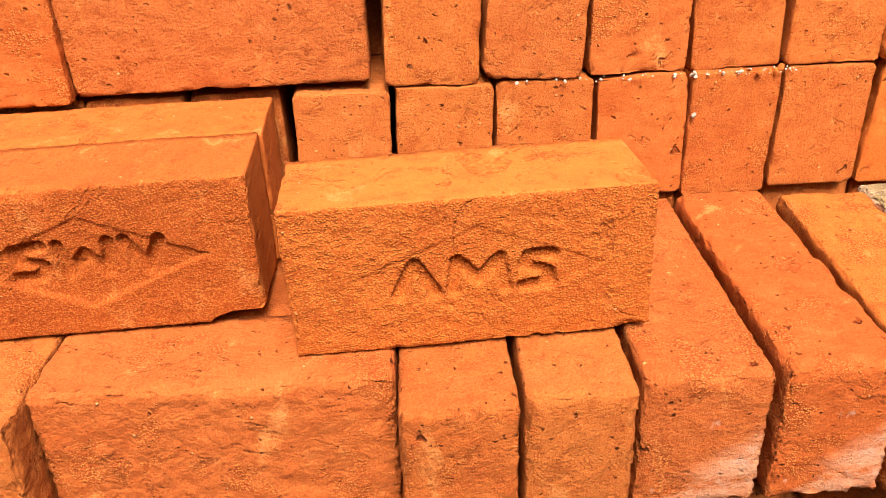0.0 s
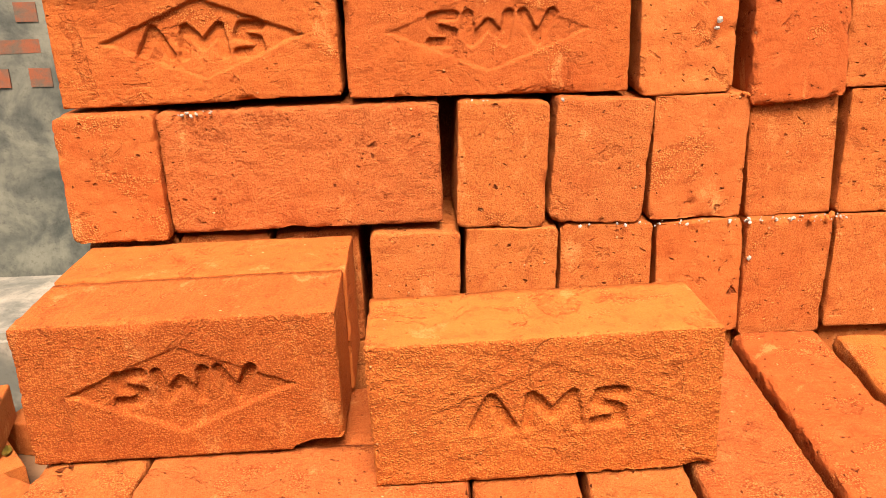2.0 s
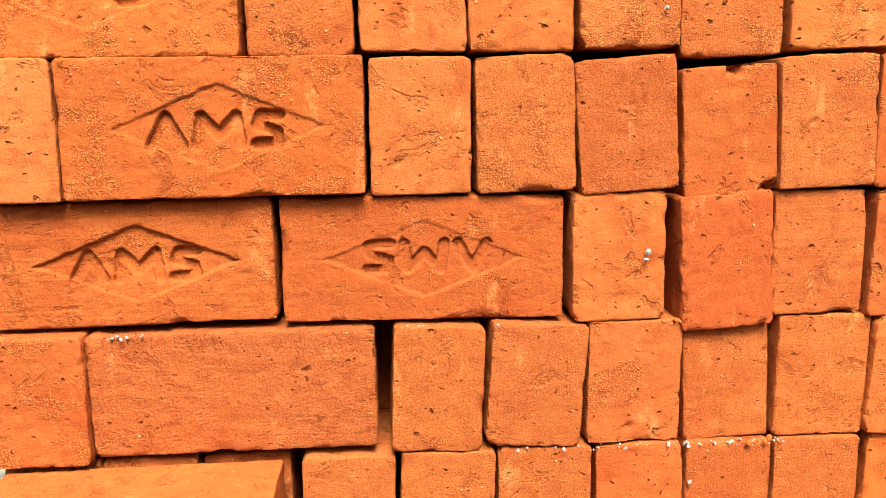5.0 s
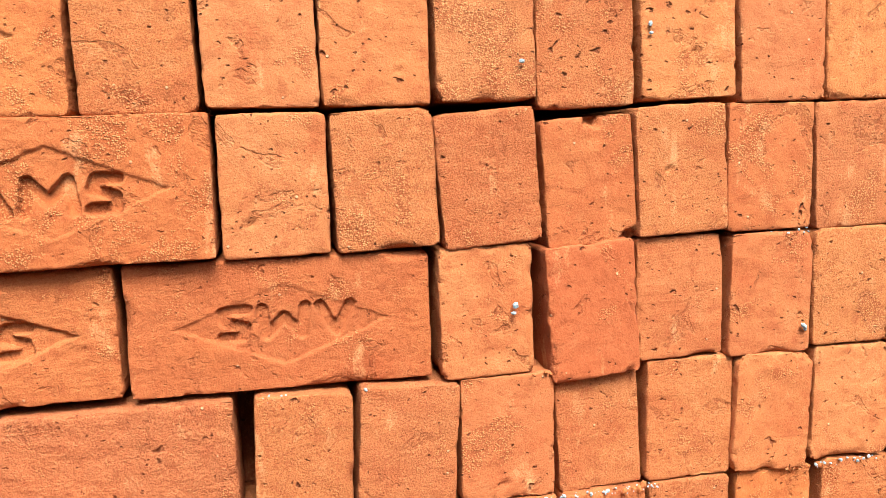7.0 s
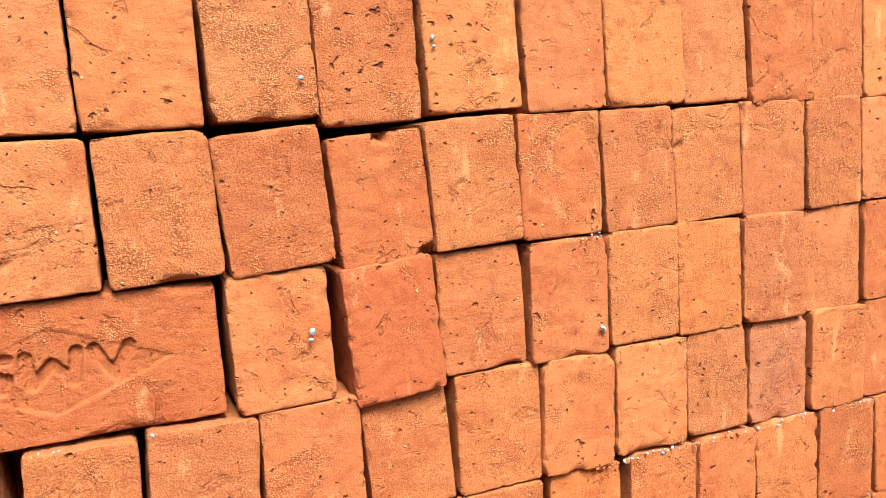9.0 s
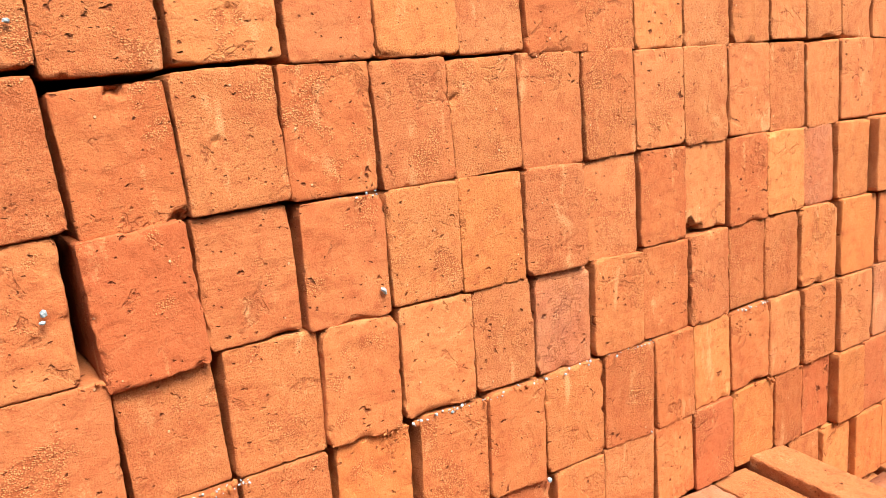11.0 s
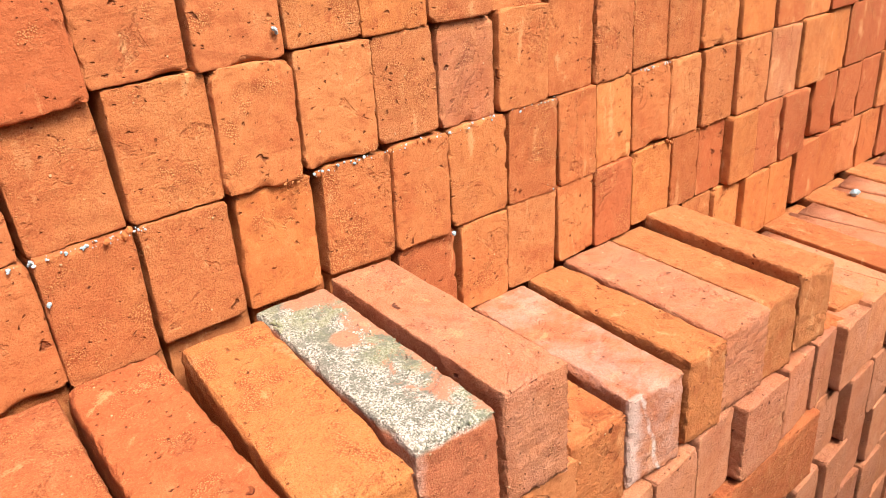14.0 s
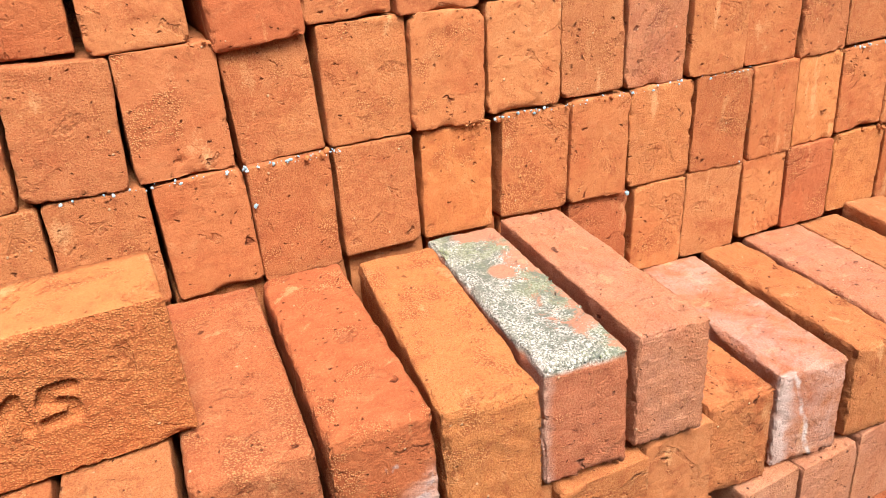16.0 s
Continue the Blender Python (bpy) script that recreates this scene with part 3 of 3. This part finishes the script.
# ---- the low stack in front: a stepped ledge of bricks laid front to back ----
# front start, front width, shift of the far end (all millimetres), front y, top
LEDGE = [
    (-298, 75, 2, 0.362, 0.731), (-3, 71, 6, 0.347, 0.731), (70, 67, 12, 0.349, 0.733), (142, 80, 14, 0.358, 0.733),
    (227, 73, 14, 0.353, 0.737), (303, 74, 26, 0.346, 0.733), (384, 71, 18, 0.352, 0.735), (464, 66, 18, 0.353, 0.737),
    (555, 73, 20, 0.371, 0.628), (638, 76, 26, 0.371, 0.630), (731, 60, 20, 0.370, 0.630), (794, 84, 24, 0.373, 0.630),
    (882, 64, 26, 0.375, 0.627), (948, 62, 30, 0.367, 0.640),
    (1030, 64, 30, 0.378, 0.522), (1100, 66, 34, 0.385, 0.528), (1174, 68, 38, 0.382, 0.516), (1250, 70, 36, 0.376, 0.527),
    (1330, 66, 40, 0.384, 0.514), (1408, 70, 36, 0.378, 0.525), (1488, 68, 40, 0.382, 0.517), (1568, 70, 36, 0.380, 0.527),
    (1650, 68, 38, 0.380, 0.516), (1730, 70, 34, 0.380, 0.524), (1812, 70, 34, 0.380, 0.519),
]
LOW = "bricks of the low stack"


def lichen_crust(brick):
    """Flakes of dry lichen grown on the top of a brick, thinning out towards one long edge and a bare spot."""
    pick, verts, faces = random.Random(12), [], []
    while len(faces) < 12000:
        x, y = pick.uniform(-0.036, 0.036), pick.uniform(-0.112, 0.112)
        grow = 0.25 - 13.0 * x + 1.6 * noise.noise((x * 42, y * 42, 3.7)) - 0.9 * smooth(0.07, 0.11, y)
        if math.hypot((x - 0.004) * 1.0, (y - 0.028) * 1.3) < 0.011 or pick.random() > grow:
            continue
        r, rise, turn = pick.uniform(0.0005, 0.0013), pick.uniform(0.0002, 0.0006), pick.uniform(0, 6.28)
        base = len(verts)
        n = 6
        for ring, lift in ((1.0, -0.0010), (0.62, rise)):
            for k in range(n):
                q = r * ring * pick.uniform(0.7, 1.3)
                a = turn + k * 6.2832 / n
                verts.append((x + q * math.cos(a), y + q * math.sin(a), 0.1029 + lift))
        for k in range(n):
            faces.append((base + k, base + (k + 1) % n, base + n + (k + 1) % n, base + n + k))
        faces.append(tuple(range(base + n, base + 2 * n)))
    me = bpy.data.meshes.new("lichen_crust")
    me.from_pydata(verts, [], faces)
    me.materials.append(LICHEN)
    ob = new("lichen_crust", me)
    ob.parent = brick
    return tagged(ob, "crumbly pale grey and green lichen crust")


for i, (x0, w, skew, y, top) in enumerate(LEDGE):
    mat, label = CLAY_LEDGE, "orange-red clay brick laid front to back on the low stack"
    if i == 6:
        mat, label = CLAY_MOSS, "clay brick crusted with pale lichen and green moss on top"
    elif i == 9:
        mat, label = CLAY_LIME, "pinkish clay brick veiled with pale lime bloom"
    elif i in (3, 4):
        mat, label = CLAY_WASHED, "orange clay brick with a pale wash stain on its end"
    elif i == 5:
        mat, label = CLAY_AMBER, "amber-orange clay brick laid front to back on the ledge"
    elif i in (7, 11):
        mat, label = CLAY_PALE, "dusty orange clay brick with pale smears on the ledge"
    h = 0.1025
    yaw = -math.degrees(math.atan2(skew * 0.001, 0.226))
    ledge_brick = lay(ledge_meshes[i % 10], HEADER, (x0 + skew / 2) * 0.001, (w - 1) * 0.001, y, top - h, h, rng.uniform(-0.6, 0.6), yaw, 0, mat, label, LOW, 1.085 if 3 <= i <= 7 else 1.045)
    if i == 6:
        lichen_crust(ledge_brick)

long_mesh = brick_mesh("long_brick", STRETCHER, 0.0022, 131, 0.003, 1.4, depths=FLAT, roughness=2.0)
lay(long_mesh, STRETCHER, -0.222, 0.219, 0.384, 0.630, 0.102, 0.3, -2.0, 0, CLAY_ROUGH, "rough-faced clay brick lying lengthways at the front of the ledge", LOW)
inner_mesh = brick_mesh("long_brick", STRETCHER, 0.006, 132, 0.003, 1.2)
lay(inner_mesh, STRETCHER, -0.216, 0.222, 0.466, 0.626, 0.104, 0, 0, 0, CLAY_ROUGH, "clay brick lying lengthways inside the low stack", LOW)

# courses under the ledge
UNDER = {
    0.526: [(-300 + 79 * i, 75) for i in range(8)] + [(316, 74), (393, 84), (480, 72)],
    0.421: [(-300 + 79 * i, 75) for i in range(11)] + [(588, 74), (665, 80), (748, 76), (828, 94), (926, 74), (1004, 60), (1068, 74), (1146, 76), (1226, 75), (1306, 76), (1386, 75), (1466, 76), (1546, 75), (1626, 76), (1706, 75), (1786, 76)],
    0.106: [(900 + 80 * i, 75) for i in range(12)],
    0.001: [(960 + 80 * i, 75) for i in range(11)],
    0.211: [(820 + 80 * i, 75) for i in range(13)],
    0.316: [(-300 + 79 * i, 75) for i in range(13)] + [(716, 76), (797, 232), (1034, 75), (1112, 76), (1192, 75), (1270, 76), (1350, 75), (1430, 76), (1510, 75), (1590, 76), (1670, 75)],
}
for z, rows in UNDER.items():
    for x0, w in rows:
        if z == 0.526 and x0 < 393 and x0 + w > 310 and x0 != 316:
            continue
        if z == 0.421 and x0 < 588 and x0 + w > 580:
            continue
        y = 0.368 + rng.uniform(-0.009, 0.007) - (0.012 if x0 == 393 else 0.0)
        if w > 150:
            me = brick_mesh("long_brick", STRETCHER, 0.004, 151, 0.003, 1.3, roughness=2.6)
            lay(me, STRETCHER, x0 * 0.001, w * 0.001, y, z, 0.1035, 0.5, 0, 0, CLAY_ROUGH, "rough red clay brick lying lengthways in the low stack", LOW)
        else:
            lay(rng.choice(headers if 300 < x0 < 1200 else far_headers), HEADER, (x0 + 0.5) * 0.001, (w - 1.5) * 0.001, y, z, rng.uniform(0.099, 0.1035), rng.uniform(-1.5, 1.5), rng.uniform(0.5, 5.0), 0, CLAY_PALE if x0 > 560 else None, "orange-red clay brick stacked on edge under the ledge", LOW)

# two bricks stood on the ledge, and the one behind
STOOD = "bricks stood on the ledge"
me = brick_mesh("marked_brick", STRETCHER, 0.004, 11, 0.0016, 1.1, corner=0.0024, face=(False, 0.30, 1.35, 4, CLAY_SANDED_SHADED), depths=FLAT, roughness=1.2)
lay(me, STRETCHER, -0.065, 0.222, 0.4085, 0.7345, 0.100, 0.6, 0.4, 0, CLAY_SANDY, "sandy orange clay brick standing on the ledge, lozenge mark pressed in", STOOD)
me = brick_mesh("marked_brick", STRETCHER, 0.004, 23, 0.0016, 1.0, corner=0.0016, face=(True, 1.2, 1.3, 0, CLAY_SANDED_SHADED), depths=FLAT, roughness=1.0, bites=((108, -30, -53, 18),))
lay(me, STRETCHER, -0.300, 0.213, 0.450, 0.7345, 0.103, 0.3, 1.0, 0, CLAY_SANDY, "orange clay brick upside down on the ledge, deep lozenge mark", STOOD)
me = brick_mesh("long_brick", STRETCHER, 0.004, 31, 0.0018, 1.0, corner=0.0016)
lay(me, STRETCHER, -0.302, 0.216, 0.531, 0.7345, 0.103, 0.2, 0.6, 0, CLAY_SANDY, "smooth orange clay brick lying lengthways against the tall stack", STOOD)


# ---- joined remainder: bricks inside and low down in both stacks ----
def box(bm, x0, x1, y0, y1, z0, z1):
    v = [bm.verts.new((x, y, z)) for x in (x0, x1) for y in (y0, y1) for z in (z0, z1)]
    for q in ((0, 1, 3, 2), (4, 6, 7, 5), (0, 4, 5, 1), (2, 3, 7, 6), (0, 2, 6, 4), (1, 5, 7, 3)):
        bm.faces.new([v[i] for i in q])


def finish(bm, name, mat, label="", category="", group="", kind="", parent=None):
    me = bpy.data.meshes.new(name)
    bm.to_mesh(me)
    bm.free()
    me.materials.append(mat)
    ob = new(name, me)
    if parent:
        ob.parent = parent
    return tagged(ob, label, category, group, kind)


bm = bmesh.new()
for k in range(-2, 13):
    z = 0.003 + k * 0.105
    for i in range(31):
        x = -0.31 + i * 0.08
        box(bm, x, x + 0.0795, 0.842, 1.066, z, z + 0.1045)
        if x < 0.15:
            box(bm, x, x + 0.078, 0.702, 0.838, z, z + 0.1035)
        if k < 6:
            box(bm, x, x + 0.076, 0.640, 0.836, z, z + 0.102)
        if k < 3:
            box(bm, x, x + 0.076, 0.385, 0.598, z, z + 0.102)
finish(bm, "brick_stack_core", CLAY_SHADED, "shade-darkened red clay bricks packed inside and low down in the stacks", "bricks", "", "stuff")

# ---- ground, apron and the old wall behind ----
bm = bmesh.new()
box(bm, -300, 300, -300, 300, -0.8, -0.21)
finish(bm, "ground", SOIL, "brown trodden soil with brick dust", "ground", "", "structure")
bm = bmesh.new()
box(bm, -6, 6, 2.05, 2.55, -0.4, 0.10)
bmesh.ops.bevel(bm, geom=bm.edges[:], offset=0.02, segments=2, affect="EDGES")
finish(bm, "cement_apron", CEMENT, "grey cement apron at the foot of the wall", "apron", "", "structure")
bm = bmesh.new()
box(bm, -6, 6, 2.55, 2.78, -0.4, 2.6)
old_wall = finish(bm, "wall_north", PLASTER, "old brick wall with weathered cement plaster", "wall", "", "structure")

bm = bmesh.new()
box(bm, -0.114, 0.114, -0.02, 0.03, -0.002, 0.064)
bmesh.ops.bevel(bm, geom=bm.edges[:], offset=0.012, segments=3, affect="EDGES")
wall_stretcher = bpy.data.meshes.new("wall_stretcher")
bm.to_mesh(wall_stretcher), bm.free()
wall_stretcher.materials.append(WALL_BRICK)
bm = bmesh.new()
box(bm, -0.046, 0.046, -0.02, 0.03, -0.004, 0.078)
bmesh.ops.bevel(bm, geom=bm.edges[:], offset=0.012, segments=3, affect="EDGES")
wall_header = bpy.data.meshes.new("wall_header")
bm.to_mesh(wall_header), bm.free()
wall_header.materials.append(WALL_BRICK)
for r in range(6):
    z = 0.725 + r * 0.098
    short = r % 2 == 0
    for i in range(10 if not short else 20):
        x = -2.3 + i * (0.25 if not short else 0.128) + (0.06 if short else 0.0) + rng.uniform(-0.006, 0.006)
        if x > -0.1:
            continue
        ob = new("brick", wall_header if short else wall_stretcher)
        ob.parent = old_wall
        ob.location = (x, 2.563 + rng.uniform(0.0, 0.006), z + rng.uniform(-0.004, 0.004))
        ob.rotation_euler = (0, radians(rng.uniform(-1.5, 1.5)), 0)

# unseen wall added behind the camera to hold low light off the ledge
bm = bmesh.new()
box(bm, -6, 6, -0.85, -0.70, -0.4, 1.5)
finish(bm, "wall_south", PLASTER, "unseen plain wall added to block low light", "wall", "", "structure")

# ---- loose bricks on the ground beside the stacks ----
spare = brick_mesh("loose_brick", HEADER, 0.008, 201)
for x, y, z, yaw in ((-1.16, 1.78, -0.21, 40), (-1.32, 1.86, -0.21, -25), (-1.10, 1.94, -0.21, 75), (-1.20, 1.84, -0.107, 15), (-1.02, 1.60, -0.21, 60), (-0.95, 1.45, -0.21, 10)):
    ob = new("brick", spare)
    ob.matrix_world = pose(x, y, z, 0, 0, yaw)
    tagged(ob, "loose red clay brick lying on the ground by the stack", "brick", "loose bricks")


# ---- grit: pale blue-white stone chips ----
def pebble_mesh(seed):
    bm = bmesh.new()
    bmesh.ops.create_icosphere(bm, subdivisions=1, radius=1.0)
    for v in bm.verts:
        v.co *= 1.0 + 0.35 * noise.noise(v.co * 1.3 + Vector((seed, 0, 0)))
    me = bpy.data.meshes.new("pebble")
    bm.to_mesh(me)
    bm.free()
    me.materials.append(PEBBLE)
    return me


pebbles = [pebble_mesh(s * 3.1) for s in range(4)]


def pebble(x, y, z, size, label="small pale blue stone chip lodged between bricks"):
    ob = new("stone_chip", rng.choice(pebbles))
    ob.matrix_world = pose(x, y, z, rng.uniform(0, 360), rng.uniform(0, 360), 0) @ Matrix.Diagonal((size, size * 0.8, size * 0.7, 1))
    return tagged(ob, label, "stone chip", "stone chips")


pebble(1.50, 0.545, 0.531, 0.0105, "pale blue stone lying on the ledge bricks")
pebble(0.464, 0.600, 0.967, 0.0032)
pebble(0.637, 0.602, 0.731, 0.0036)


def grit_line(name, spans, mat, label, size):
    """Grains spilled along the joints: spans of (course, from, to, count)."""
    bm = bmesh.new()
    for course, a, b, n in spans:
        for _ in range(n):
            r = size * rng.choice((0.45, 0.6, 0.8, 1.1, 1.5))
            m = pose(rng.uniform(a, b), FACE - 0.0025 + rng.uniform(-0.002, 0.004), LEVELS[course] - 0.0012 + rng.uniform(-0.0028, 0.0016), rng.uniform(0, 360), rng.uniform(0, 360), 0)
            bmesh.ops.create_icosphere(bm, subdivisions=1, radius=1.0, matrix=m @ Matrix.Diagonal((r, r * 0.8, r * 0.65, 1)))
    return finish(bm, name, mat, label, "grit", "", "stuff")


grit_line("stone_grit", [(2, 0.165, 0.240, 14), (2, 0.246, 0.330, 48), (2, 0.478, 0.555, 22), (2, 0.558, 0.632, 18), (2, 0.640, 0.705, 16), (2, 0.725, 0.80, 19),
                         (2, 0.10, 0.16, 6), (3, -0.215, -0.185, 13), (4, 0.43, 0.470, 6), (2, 0.945, 1.02, 19), (3, 0.0, 0.14, 8), (1, 0.79, 0.80, 3), (1, 1.17, 1.19, 5)],
          PEBBLE, "pale blue-white stone grit spilled along the joints", 0.0013)
grit_line("brick_crumbs", [(2, 0.45, 0.62, 12), (2, 0.25, 0.33, 8), (3, 0.22, 0.24, 4), (1, 0.9, 1.2, 10), (0, 1.0, 1.4, 8)],
          CLAY_SANDY, "orange brick crumbs lying in the joints", 0.0028)

# single chips stuck to faces
for x, z, r in ((0.2075, 1.003, 0.0030), (0.2058, 0.997, 0.0024), (0.321, 1.218, 0.0024), (0.3215, 1.211, 0.0020), (0.216, 1.190, 0.0026), (-0.279, 0.940, 0.0016), (0.466, 0.964, 0.0022), (0.250, 0.806, 0.0026)):
    pebble(x, FACE - 0.0035, z, r, "small pale blue chip stuck to a brick face")


# ---- fallen leaves by the loose bricks ----
def leaf_mesh(seed):
    bm = bmesh.new()
    rows = []
    for i in range(7):
        u = i / 6
        w = 0.012 * math.sin(math.pi * (0.06 + 0.88 * u)) ** 0.8
        lift = 0.006 * math.sin(3 * u + seed)
        rows.append([bm.verts.new((side * w, 0.055 * u, lift + abs(side) * 0.004)) for side in (-1, 0, 1)])
    for a, b in zip(rows, rows[1:]):
        for k in range(2):
            bm.faces.new((a[k], a[k + 1], b[k + 1], b[k]))
    bmesh.ops.solidify(bm, geom=bm.faces[:], thickness=0.0006)
    me = bpy.data.meshes.new("leaf")
    bm.to_mesh(me)
    bm.free()
    me.materials.append(LEAF)
    return me


for i, (x, y, z, yaw) in enumerate(((-1.17, 1.83, 0.002, 20), (-1.22, 1.86, 0.003, 110), (-1.14, 1.80, -0.100, 200), (-1.25, 1.80, 0.001, 300))):
    ob = new("fallen_leaf", leaf_mesh(i * 1.7))
    ob.matrix_world = pose(x, y, z, 0, 0, yaw)
    tagged(ob, "dry yellow-green fallen leaf lying on loose bricks", "leaf", "fallen leaves")
